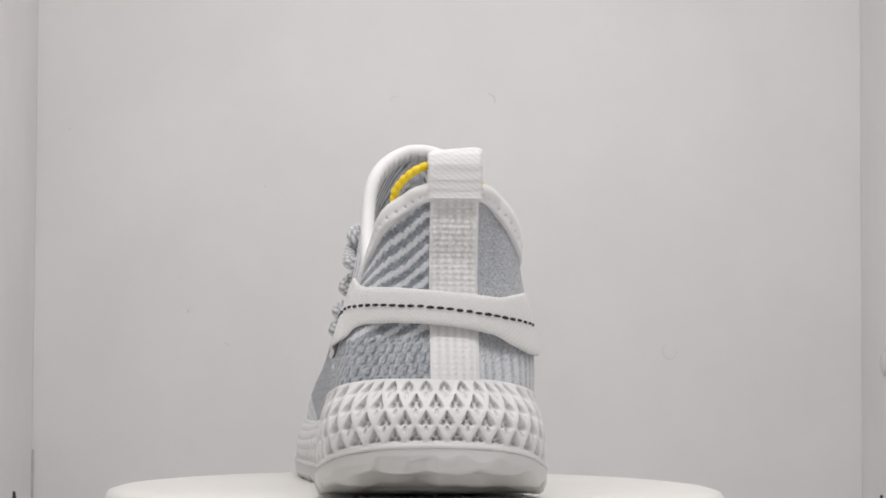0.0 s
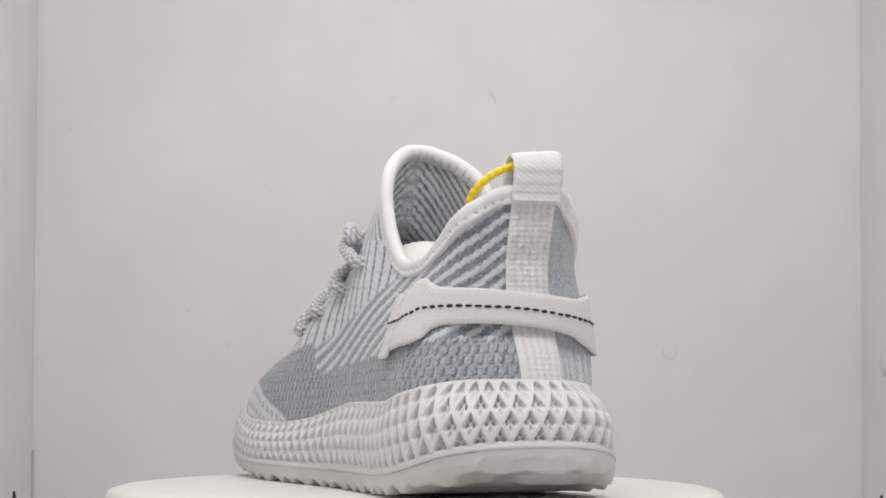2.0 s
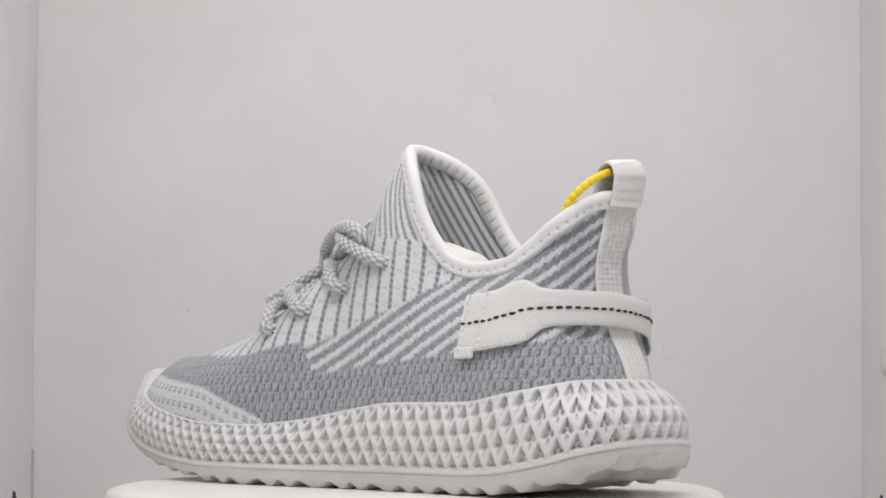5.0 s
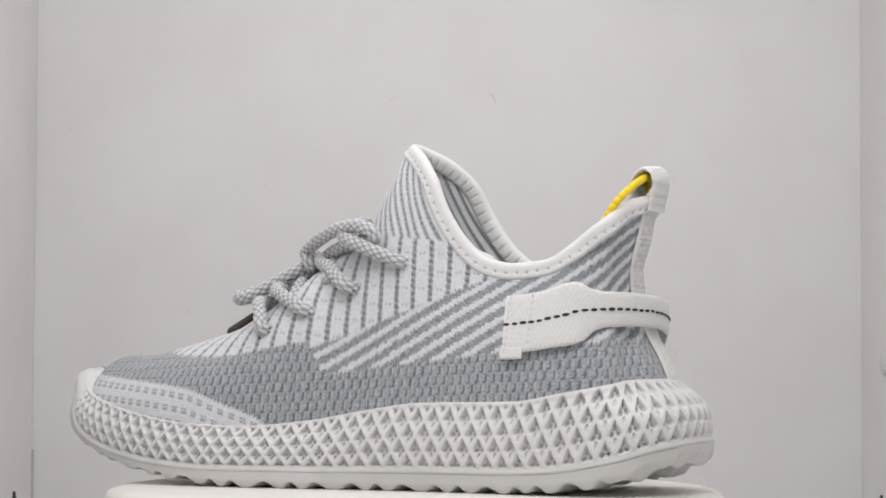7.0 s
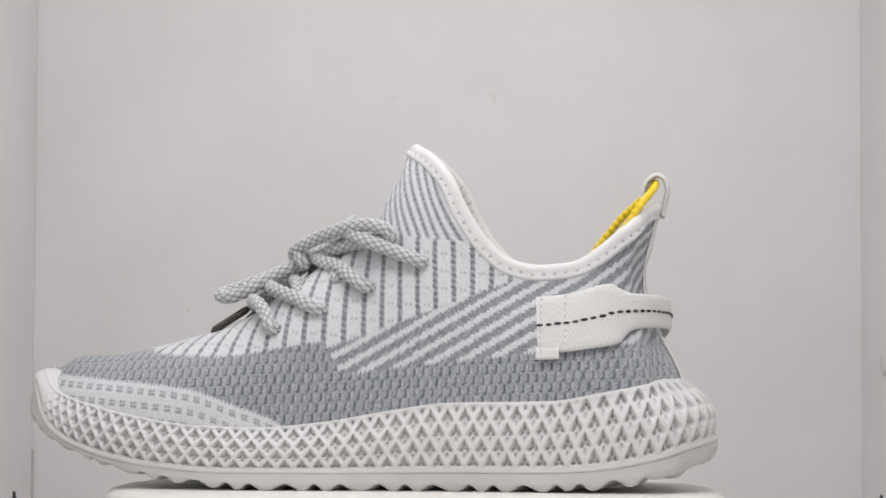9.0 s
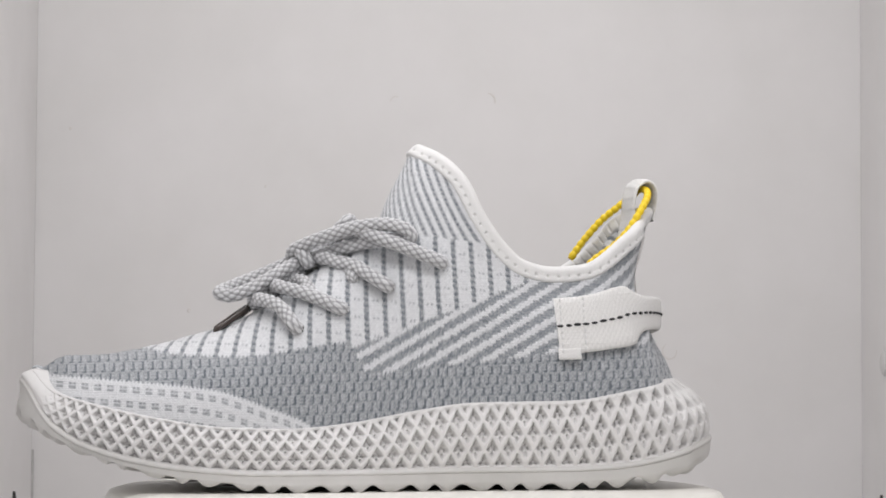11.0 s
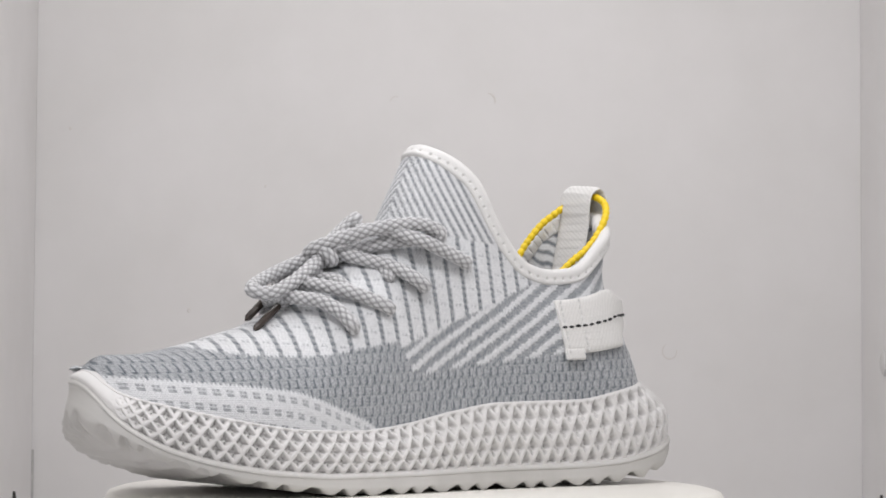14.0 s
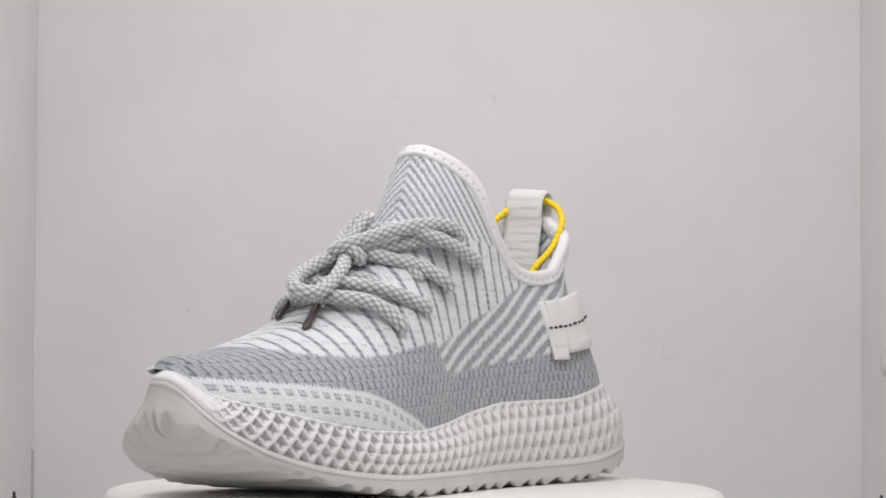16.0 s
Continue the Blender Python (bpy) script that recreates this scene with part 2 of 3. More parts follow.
# ---- midsole lattice ----
def midsole():
    n, rows = len(OUT), 84
    zb, zl = z_bite(OUT[:, 1]), z_low(OUT[:, 1])
    h = zb - zl
    ds = np.linalg.norm(np.roll(OUT, -1, 0) - OUT, axis=1)
    cell = spline([(-.13, .0078), (-.09, .0074), (-.05, .0069), (.05, .0068), (.12, .0064), (.17, .0054)])(OUT[:, 1])
    u = np.r_[0, np.cumsum(ds / cell)[:-1]]
    total = u[-1] + ds[-1] / cell[-1]
    u *= round(total) / total
    q = np.linspace(0, 1, rows)[None, :]
    span = spline([(-.13, 1.95), (-.08, 2.0), (-.03, 2.2), (.17, 2.2)])(OUT[:, 1])[:, None]
    v = q * span - .12
    a, b = u[:, None] + v, u[:, None] - v
    fa, fb = a % 1, b % 1
    e = np.minimum(np.minimum(fa, 1 - fa), np.minimum(fb, 1 - fb))
    w = (fa - fb) / 2
    side = (fa + fb - 1) / 2
    # each diamond: a pit above, a facet below that rises to the surface
    taper = spline([(-.13, 1), (-.07, .9), (-.02, .55), (.05, .45), (.17, .45)])(OUT[:, 1])[:, None]
    rise = taper * (.06 + .94 * step(-.16, .10, w)) + (1 - taper) * np.clip((w + .40) / .50, 0, 1) ** .8
    pit = step(.06, .30, e) * rise
    hole = 1 - step(.055, .105, np.hypot(side, (w + .15) * .9))
    hole2 = 1 - step(.055, .105, np.hypot(np.abs(side) - .19, (w - .06) * .9))
    hole2 = np.maximum(hole2, 1 - step(.05, .10, np.hypot(side, (w - .27) * .8)))
    depth = (np.minimum(.0028, .155 * h) * step(.159, .147, OUT[:, 1]))[:, None]
    edge = step(.02, .09, q) * step(.99, .90, q)
    dig = (depth * pit + depth / .0028 * (.0015 * hole + (.0002 + .0011 * taper) * hole2)) * edge
    off = -TOE[:, None] * step(.018, .041, zl[:, None] + h[:, None] * q) - (INSET - TOE)[:, None] * np.clip((q - .28) / .72, 0, 1) ** 2.1 - .0006 * (1 - step(0, .12, q)) - dig
    off = off + .0006 * step(.9, .96, q) * (1 - step(.97, 1, q))
    z = zl[:, None] + h[:, None] * q - .15 * dig
    grid = np.concatenate([OUT[:, None] + NRM[:, None] * off[..., None], z[..., None]], -1)
    lip = np.concatenate([BITE - NRM * .008, (zb - .0012)[:, None]], 1)[:, None]
    foot = np.concatenate([OUT - NRM * .012, (zl + .0004)[:, None]], 1)[:, None]
    grid = np.concatenate([foot, grid, lip], 1)
    return sheet("midsole", grid, FOAM, shoe, "white foam midsole of open diamond lattice", wrap_u=True)


midsole()


# ---- outsole ----
def groove(y, x, front=.150, least=.45):
    """Arched gaps between the tread blocks."""
    pitch = .0118
    p = ((y + .006 * np.cos(x * 60) + .0016 * np.sin(y * 190)) / pitch) % 1
    return (.5 + .5 * np.cos(2 * math.pi * (p - .5))) ** 1.3 * (least + (1 - least) * step(front, front - .04, y)) * (.42 + .58 * step(-.108, -.085, y))


def z_stepped(y, x):
    """The tread's height, with steps added under the heel whose upright faces catch more light."""
    t = (y + .0022 * np.sin(x * 150) + .0012 * np.sin(x * 410)) / .0150
    stepped = (np.floor(t) + step(.55, 1, t % 1)) * .0150
    k = .85 * step(-.05, -.07, y)
    return z_tread(y) * (1 - k) + z_tread(stepped) * k


def outsole():
    zl, zt = z_low(OUT[:, 1]), np.minimum(z_stepped(OUT[:, 1], OUT[:, 0]), z_low(OUT[:, 1]) - .0025)
    arc_at = np.r_[0, np.cumsum(np.linalg.norm(np.diff(OUT, axis=0), axis=1))]
    tooth = (.5 + .5 * np.cos(2 * math.pi * arc_at / .0098 + 1.2 * np.sin(arc_at * 210))) ** 1.3
    front = step(.105, .125, OUT[:, 1])
    heel = step(-.09, -.112, OUT[:, 1])
    lobe = (.5 + .5 * np.cos(2 * math.pi * arc_at / .0210)) ** 2

    def cut_at(xy, *ends):
        rim = groove(xy[:, 1], xy[:, 0], *ends)
        return .0027 * rim * (1 - front) * (1 - heel) + .0030 * tooth * front + .0014 * lobe * heel

    mid = np.stack([np.full(len(OUT), .002), np.clip(OUT[:, 1], -.09, .13)], 1)
    rings = []
    wall = np.clip(zl - zt, .002, None)
    cut0 = cut_at(OUT)
    tuck = TOE * step(.018, .041, zt)
    for off, z in ((-.004, zl + .0008), (-.0006, zl + .0006), (.0006, zl - .0002), (.0009, zl - .0012), (.0004, zl - .0018),
                   *[(.0006 - .0004 * q, zl - q * wall) for q in np.linspace(.16, .64, 9)], (-.0002, np.maximum(zl - .8 * wall, np.minimum(zl - .68 * wall, zt + cut0))),
                   (-.0010, np.minimum(zl - .68 * wall, zt + cut0))):
        off = off - TOE * step(.018, .041, z)
        rings.append(np.concatenate([OUT + NRM * np.broadcast_to(off, len(OUT))[:, None], z[:, None]], 1))
    for k in np.linspace(0, 1, 26):
        xy = (OUT - NRM * (.0032 + tuck)[:, None]) * (1 - k) + mid * k
        cut = (cut_at(xy) * (1 - step(0, .30, k)) + .0027 * groove(xy[:, 1], xy[:, 0], .16, .5) * step(0, .30, k)) * (1 - step(.85, 1, k))
        y = xy[:, 1]
        z = z_stepped(y, xy[:, 0]) + cut
        z = np.where(np.abs(OUT[:, 1] - y) > 1e-4, np.minimum(z, zt + cut + .4 * k * .02), z)
        rings.append(np.concatenate([xy, z[:, None]], 1))
    return sheet("outsole", np.stack(rings, 1), RUBBER, shoe, "smooth white rubber outsole with scalloped tread", wrap_u=True, flip=True)


outsole()

# ---- knit upper ----
Y0 = -.07
z_ridge = spline([(.1645, .0461), (.1600, .0522), (.155, .0532), (.148, .0535), (.13, .054), (.118, .056), (.106, .0585), (.0937, .062), (.0815, .0655), (.0694, .071),
                  (.0573, .079), (.0428, .0895), (.0284, .1), (.0168, .11), (.0116, .122), (.0057, .1335), (.0033, .1388), (0, .1422), (-.003, .1440),
                  (-.02, .155), (-.07, .165), (-.11, .165)])
z_collar = spline([(.001, .1436), (-.0012, .1415), (-.0072, .1378), (-.0168, .1274), (-.0235, .1136), (-.0330, .1000), (-.0420, .0928), (-.0530, .0905), (-.0660, .0916),
                   (-.0775, .0972), (-.089, .1068), (-.1004, .1170), (-.104, .1185)])
x_top = spline([(-.11, .0110), (-.07, .009), (-.05, .006), (0, .0005), (.03, -.001), (.08, .002), (.17, .004)])
lean_in = spline([(-.02, .30), (0, .29), (.025, .12), (.05, 0), (.17, 0)])
round_top = spline([(-.02, 6), (0, 3.4), (.02, 3), (.05, 3), (.1, 2.4), (.165, 2.2)])
ankle = spline([(.03, 1), (.037, 1), (.055, .97), (.07, .90), (.08, .82), (.09, .75), (.10, .71), (.12, .68), (.165, .66)])
y_back = spline([(.03, -.1115), (.0437, -.1105), (.0524, -.1075), (.0617, -.1022), (.0757, -.0965), (.0827, -.0945), (.0968, -.0960), (.1085, -.0995),
                 (.125, -.1035), (.17, -.108)])

top_i = int(np.argmax(BITE[:, 1]))
ring = np.roll(BITE, -top_i, 0)
turn_i = int(np.argmin(np.abs(np.arctan2(ring[:, 1] - Y0, ring[:, 0]) + math.pi / 2)))
left_half, right_half = ring[:turn_i], ring[turn_i:][::-1]
if left_half[:, 0].mean() > right_half[:, 0].mean():
    left_half, right_half = right_half, left_half
Y_TIP = ring[0, 1] - .0004
ring_out = np.roll(OUT, -top_i, 0)
out_left, out_right = ring_out[:turn_i], ring_out[turn_i:][::-1]
if out_left[:, 0].mean() > out_right[:, 0].mean():
    out_left, out_right = out_right, out_left


def z_edge(half, outer, y):
    """Height of the sole's lip beside a place on the upper's edge."""
    o = np.argsort(half[:, 1])
    return z_bite(np.where(y > .12, np.interp(y, half[o, 1], outer[o, 1]), y))


def edge_x(half, y):
    o = np.argsort(half[:, 1])
    k = half[o]
    k = k[k[:, 1] > Y0 - .01]
    return np.interp(y, k[:, 1], k[:, 0])


def upper_grid(count_y, count_fan, count_v, inward=0.0):
    ys = Y_TIP - (Y_TIP - Y0) * np.linspace(0, 1, count_y) ** 1.12
    phi = np.linspace(0, math.pi, count_fan + 2)[1:-1]
    v = np.linspace(0, 1, count_v)[None, :]
    tt = np.sin(v * math.pi / 2)

    def shape(y, half=None, outer=None):
        zb = z_bite(y)
        if half is not None:
            both = np.minimum(z_edge(left_half, out_left, y), z_edge(right_half, out_right, y))
            k = step(Y_TIP - .012, Y_TIP - .004, y)
            zb = z_edge(half, outer, y) * (1 - k) + both * k
        b = (zb - .0018)[:, None]
        nose = np.clip(1 - (np.clip(y - (Y_TIP - .014), 0, None) / .014) ** 2, 0, 1) ** .65
        r = (zb - .0008 + (np.maximum(z_ridge(y) - zb, .0006) + .0008) * nose)[:, None]
        r = np.maximum(r, b + .0002)
        c = np.minimum(z_collar(np.minimum(y, .001))[:, None], r)
        c = np.where(y[:, None] > -.0004, r, c)
        t = tt * (c - b) / (r - b)
        z = b + t * (r - b)
        f1 = (1 - lean_in(y)[:, None] * t) * np.sqrt(np.clip(1 - t ** round_top(y)[:, None], 0, 1))
        wa = step(-.006, -.045, y)[:, None]
        f = f1 * (1 - wa) + ankle(z) * wa
        lean = np.clip((z - b) / np.minimum(r - b, .08), 0, 1)
        return z, f, lean

    xl, xr = edge_x(left_half, ys)[:, None], edge_x(right_half, ys)[:, None]
    x0, half = (xl + xr) / 2, (xr - xl) / 2
    half = half * (1 - .22 * step(Y_TIP - .012, Y_TIP - .001, ys)[:, None])
    Y = np.repeat(ys[:, None], count_v, 1)
    flanks = []
    for sign, inner, outer in ((-1, left_half, out_left), (1, right_half, out_right)):
        z, f, lean = shape(ys, inner, outer)
        xm = x0 + (x_top(ys)[:, None] - x0) * lean
        flanks.append(np.stack([xm + sign * half * f, Y, z], -1))
    left, right = flanks
    yf = Y0 - np.sin(phi) * .033
    z, f, lean = shape(yf)
    ang = np.arctan2(BITE[:, 1] - Y0, BITE[:, 0] - float(x0[-1, 0]))
    rad = np.hypot(BITE[:, 1] - Y0, BITE[:, 0] - float(x0[-1, 0]))
    o = np.argsort(ang)
    r = np.interp(-(math.pi - phi), ang[o], rad[o])[:, None]
    back = (Y0 - y_back(z)) / (Y0 - y_back(np.full_like(z, .043)))
    g = f * np.cos(phi)[:, None] ** 2 + back * np.sin(phi)[:, None] ** 2
    g = g * (1 + .10 * step(.085, .108, z) * (np.sin(2 * phi)[:, None] ** 2 * (phi[:, None] < math.pi / 2)))
    xm = x0[-1, 0] + (x_top(yf)[:, None] - x0[-1, 0]) * lean
    fan = np.stack([xm - np.cos(phi)[:, None] * r * g, Y0 - np.sin(phi)[:, None] * r * g, z], -1)
    grid = np.concatenate([left, fan, right[::-1]], 0)
    along = np.concatenate([ys, Y0 - .036 * phi, (Y0 - .036 * math.pi) - (ys[::-1] - Y0) * -1])
    back_dist = np.concatenate([ys, Y0 - .036 * np.minimum(phi, math.pi - phi), ys[::-1]])
    du, dv = np.gradient(grid, axis=0), np.gradient(grid, axis=1)
    nr = np.cross(dv, du)
    ln = np.linalg.norm(nr, axis=2, keepdims=True)
    nr = np.where(ln > 1e-14, nr / np.maximum(ln, 1e-14), np.array([0, 0, 1.0]))
    mid = len(ys) + count_fan // 2
    if nr[mid, count_v // 2, 1] > 0:
        nr = -nr
    return grid + nr * -inward, nr, back_dist, along, len(ys)


def knit_tone(X, Y, Z, side):
    """How much grey yarn shows at a place on the upper, by its knit zones."""
    band_top = spline([(-.13, .061), (-.0973, .060), (-.0563, .056), (-.0312, .0529), (.0029, .0493), (.0257, .0466), (.0330, .0590), (.0337, .0592),
                       (.0599, .0551), (.0758, .0532), (.0960, .0536), (.111, .0562), (.120, .0610), (.17, .066)])
    toe_line = spline([(.03, .0), (.046, .022), (.0508, .0269), (.0667, .0332), (.0872, .0399), (.1054, .0421), (.146, .0452), (.17, .047)])
    jag = .00035 * np.sign(np.sin(Y * 2 * math.pi / .0016))
    soft = .0005
    in_band = step(soft, -soft, Z - band_top(Y) - jag)
    in_toe = step(soft, -soft, Z - toe_line(Y) - jag) * step(.044, .048, Y)
    quarter = step(soft, -soft, Z - (.058 + (.029 - Y) * .373) - jag) * (1 - in_band) * step(.0345, .033, Y)
    tongue = step(-soft, soft, Z - .103 - .1 * np.clip(Y, -.03, .03)) * (1 - quarter)
    # stitch cells
    Yq, Zq = (np.floor(Y / .0013) + .5) * .0013, (np.floor(Z / .0011) + .5) * .0011
    # dark band: staggered rows of short upright ticks, each with a pale flank
    zz = Z + .05 * Y
    row = np.floor(zz / .0041)
    px = (Y / .0037 + .5 * (row % 2) + .06 * np.sin(row * 2.3 + Y * 90)) % 1
    pz = (zz / .0041) % 1
    tick = step(.12, .05, np.abs(px - .5)) * step(.42, .30, np.abs(pz - .52))
    foot = step(.13, .05, np.abs(pz - .12)) * step(.25, .15, np.abs(px - .62))
    pale = step(.16, .07, np.abs(px - .22)) * step(.40, .25, np.abs(pz - .5))
    bar = .5 + .5 * np.sin(Z * 2 * math.pi / .00137)
    band = .61 + .58 * np.maximum(tick, .7 * foot) - .24 * pale * bar + .10 * (bar - .5)
    # side: slanting stripes with stepped edges
    p = ((Zq + .59 * Yq - .0004) / .0064) % 1
    half = (Z * .9 - .5 * Y) / .0016
    quarter_tone = .08 + .62 * step(.31, .24, np.abs(p - .5))
    quarter_tone = quarter_tone + .13 * step(.10, .0, np.abs(half % 1 - .5)) * step(.3, .1, np.abs((Y / .0015) % 1 - .5)) + .10 * step(-.07, -.10, Y)
    # lace zone: upright stripes and small paired specks
    p = ((Y - .09 * Z - .3 * (X - .025) + .0010) / .0076) % 1
    wob = .014 * np.sign(np.sin(Z * 2 * math.pi / .0026))
    line = step(.15, .10, np.abs(p - .5 + wob))
    ps, pq = np.abs((p + .5) % 1 - .5) - .10, ((Z - .06 * Y) / .0072) % 1 - .5
    tri = step(.10, .05, np.abs(ps) + .55 * (pq + .12)) * step(.15, .11, np.abs(pq))
    knot = step(.30, .12, np.abs((Z / .0026) % 1 - .5)) * step(.17, .10, np.abs(p - .5 + wob))
    rib = step(.12, .0, np.abs((Z / .0012) % 1 - .5))
    lace_tone = .03 + .58 * line + .30 * knot + .50 * tri + .06 * rib
    # tongue: fine fan of stripes with open stitches
    p = ((Y - X - .78 * Z) / .0046) % 1
    eye = step(.30, .15, np.abs((Z / .0021) % 1 - .5)) * step(.14, .06, np.abs(p - .5))
    tongue_tone = .05 + .52 * step(.27, .19, np.abs(p - .5)) + .35 * eye
    # toe: pale with rows of small grey blocks
    along = Z - toe_line(Y)
    row = np.floor((along + .0006) / .0056)
    pb, pr = (Y / .0049 + .5 * row) % 1 - .5, ((along + .0006) / .0056) % 1 - .5
    notch = step(.06, .03, np.abs(pb)) * step(-.02, .02, pr) + step(.07, .03, np.abs(pr - .02))
    block = step(.30, .24, np.abs(pb)) * step(.25, .19, np.abs(pr)) * (1 - .6 * np.clip(notch, 0, 1))
    toe_tone = .03 + .54 * block + .05 * rib
    out = lace_tone * (1 - tongue) + tongue_tone * tongue
    out = out * (1 - quarter) + quarter_tone * quarter
    out = out * (1 - in_band) + band * in_band
    out = out * (1 - in_toe) + toe_tone * in_toe
    # plain heather knit on the far heel side
    plain = side * step(-.075, -.082, Y)
    return out * (1 - plain) + plain * (.52 + .08 * np.sin(Y * 2800) * np.sin(Z * 2500) - .3 * step(.058, .05, Z) * step(.3, .5, (Y / .0035) % 1))


def upper():
    grid, nr, dist, along, ny = upper_grid(560, 200, 190)
    side = np.zeros(len(dist))
    side[len(dist) // 2:] = 1
    Yg = np.repeat(dist[:, None], grid.shape[1], 1)
    tone = knit_tone(np.abs(grid[..., 0] - x_top(dist)[:, None]), Yg, grid[..., 2], np.repeat(side[:, None], grid.shape[1], 1))
    rand = np.random.RandomState(3)
    fleck = rand.rand(*tone.shape)
    grid = grid + nr * (.00042 * (.5 - tone) + .00022 * (fleck - .5))[..., None]
    tone = np.clip(tone + (.10 + .26 * (tone > .3)) * (fleck - .5) + .10 * (rand.rand(*tone.shape) > .93), 0, 1)
    cloth = np.stack([np.repeat(along[:, None], grid.shape[1], 1), grid[..., 2], np.zeros_like(tone)], -1)
    sheet("upper", grid, KNIT, shoe, "blue-grey and white striped knit upper", tone=tone, cloth=cloth)
    grid, nr, dist, along, ny = upper_grid(460, 140, 130, .0022)
    Yg = np.repeat(dist[:, None], grid.shape[1], 1)
    p = ((Yg - np.abs(grid[..., 0] - x_top(dist)[:, None]) - .78 * grid[..., 2]) / .0047) % 1
    tone = .0 + .85 * step(.24, .16, np.abs(p - .5))
    mid = np.abs(grid[..., 0] - x_top(dist)[:, None])
    tone = np.maximum(tone * (1 - .5 * step(.0032, .0024, mid)), .45 * step(.0032, .0024, mid) * step(-.1, .3, np.sin(grid[..., 2] * 2 * math.pi / .0060)) * (Yg > -.05))
    cloth = np.stack([np.repeat(along[:, None], grid.shape[1], 1), grid[..., 2], np.zeros_like(tone)], -1)
    sheet("lining", grid, KNIT, shoe, "grey striped knit inner lining", tone=tone, cloth=cloth, flip=True)


upper()

# ---- collar, heel tape, pull tab ----
CG, CN, CD, CA, CNY = upper_grid(300, 120, 60)
ys_all = CG[:, -1, 1]
keep = [i for i in range(len(CG)) if i >= CNY and i < CNY + 120 or CG[i, -1, 1] < -.0002]
rim = CG[keep, -1]
rim_n = CN[keep, -4]
gap = np.linalg.norm(np.roll(rim, -1, 0) - rim, axis=1)
pos = np.r_[0, np.cumsum(gap)]
COUNT = 1000
qs = np.linspace(0, pos[-1], COUNT, endpoint=False)
RIM = np.stack([np.interp(qs, pos, np.r_[rim[:, k], rim[:1, k]]) for k in range(3)], 1)
RN = np.stack([np.interp(qs, pos, np.r_[rim_n[:, k], rim_n[:1, k]]) for k in range(3)], 1)


def soften(a, width):
    k = np.hanning(width)
    k /= k.sum()
    pad = np.vstack([a[-width:], a, a[:width]])
    return np.stack([np.convolve(pad[:, j], k, "same") for j in range(3)], 1)[width:-width]


RIM, RN = soften(RIM, 25), soften(RN, 61)
RT = tangents(RIM, True)
RN = RN - RT * (RN * RT).sum(1)[:, None]
RN /= np.linalg.norm(RN, axis=1)[:, None]
RD = np.cross(RT, RN)
RD *= np.sign((RD * np.array([0, 0, -1.0])).sum(1)[:, None].mean())


def binding():
    s = qs / pos[-1]
    stitches = round(pos[-1] / .0042)
    dip = np.clip(np.sin(2 * math.pi * s * stitches), 0, 1) ** 5
    rows = []
    for n, d, w in ((.0003, .0061, 0), (.0010, .0058, 0), (.0013, .0052, 0), (.00135, .0047, 0), (.0014, .0044, .6), (.0014, .0040, 1), (.0014, .0036, .6), (.0015, .0033, 0),
                    (.0017, .0026, 0), (.0019, .0017, 0), (.0018, .0006, 0), (.0011, -.0004, 0), (.0001, -.0009, 0), (-.0012, -.0009, 0), (-.0026, -.0003, 0), (-.0034, .0009, -.3),
                    (-.0037, .0024, -.6), (-.0036, .0038, -1), (-.0034, .0052, -.6), (-.0026, .0062, 0)):
        out = n - .0011 * dip * w
        rows.append(RIM + RN * out[:, None] + RD * d)
    return sheet("collar_binding", np.stack(rows, 1), BIND, shoe, "white stitched collar binding", wrap_u=True, wrap_v=True)


binding()

TAPE_X = (.0004, .0188)


def heel_tape():
    fan = CG[CNY:CNY + 120]
    xs = np.linspace(*TAPE_X, 48)
    rows = []
    for v in range(fan.shape[1]):
        o = np.argsort(fan[:, v, 0])
        y = np.interp(xs, fan[o, v, 0], fan[o, v, 1])
        z = np.interp(xs, fan[o, v, 0], fan[o, v, 2])
        rows.append(np.stack([xs, y, z], 1))
    g = np.array(rows)[1:]
    n = 220
    src = np.linspace(0, 1, len(g))
    g = np.stack([np.stack([np.interp(np.linspace(0, 1, n), src, g[:, j, k]) for k in range(3)], 1) for j in range(48)], 1)
    z = g[..., 2]
    lift = .0011 + .0006 * np.sin(z * 2 * math.pi / .019) * step(.07, .09, z) + .00042 * np.abs(np.sin(z * math.pi / .0021)) * np.abs(np.sin(g[..., 0] * math.pi / .0023 + np.floor(z / .0021) * math.pi / 2))
    e = np.abs(np.linspace(-1, 1, 48))[None, :]
    lift = lift * (1 - .75 * step(.88, 1, e))
    g[..., 1] -= lift
    tone = np.clip(.22 + .45 * np.sin(z * 2 * math.pi / .0042) * np.sin(g[..., 0] * 2 * math.pi / .0030 + np.floor(z / .0021) * math.pi) + .35 * step(.080, .088, z) * step(.116, .108, z) * (.5 + .5 * np.sin(z * 900 + 2 * np.sin(g[..., 0] * 700))), 0, 1) * (e < .9)
    cloth = np.stack([g[..., 0], z, 0 * z], -1)
    return sheet("heel_tape", g, WEB, shoe, "white woven tape down the heel", tone=tone, cloth=cloth)


heel_tape()


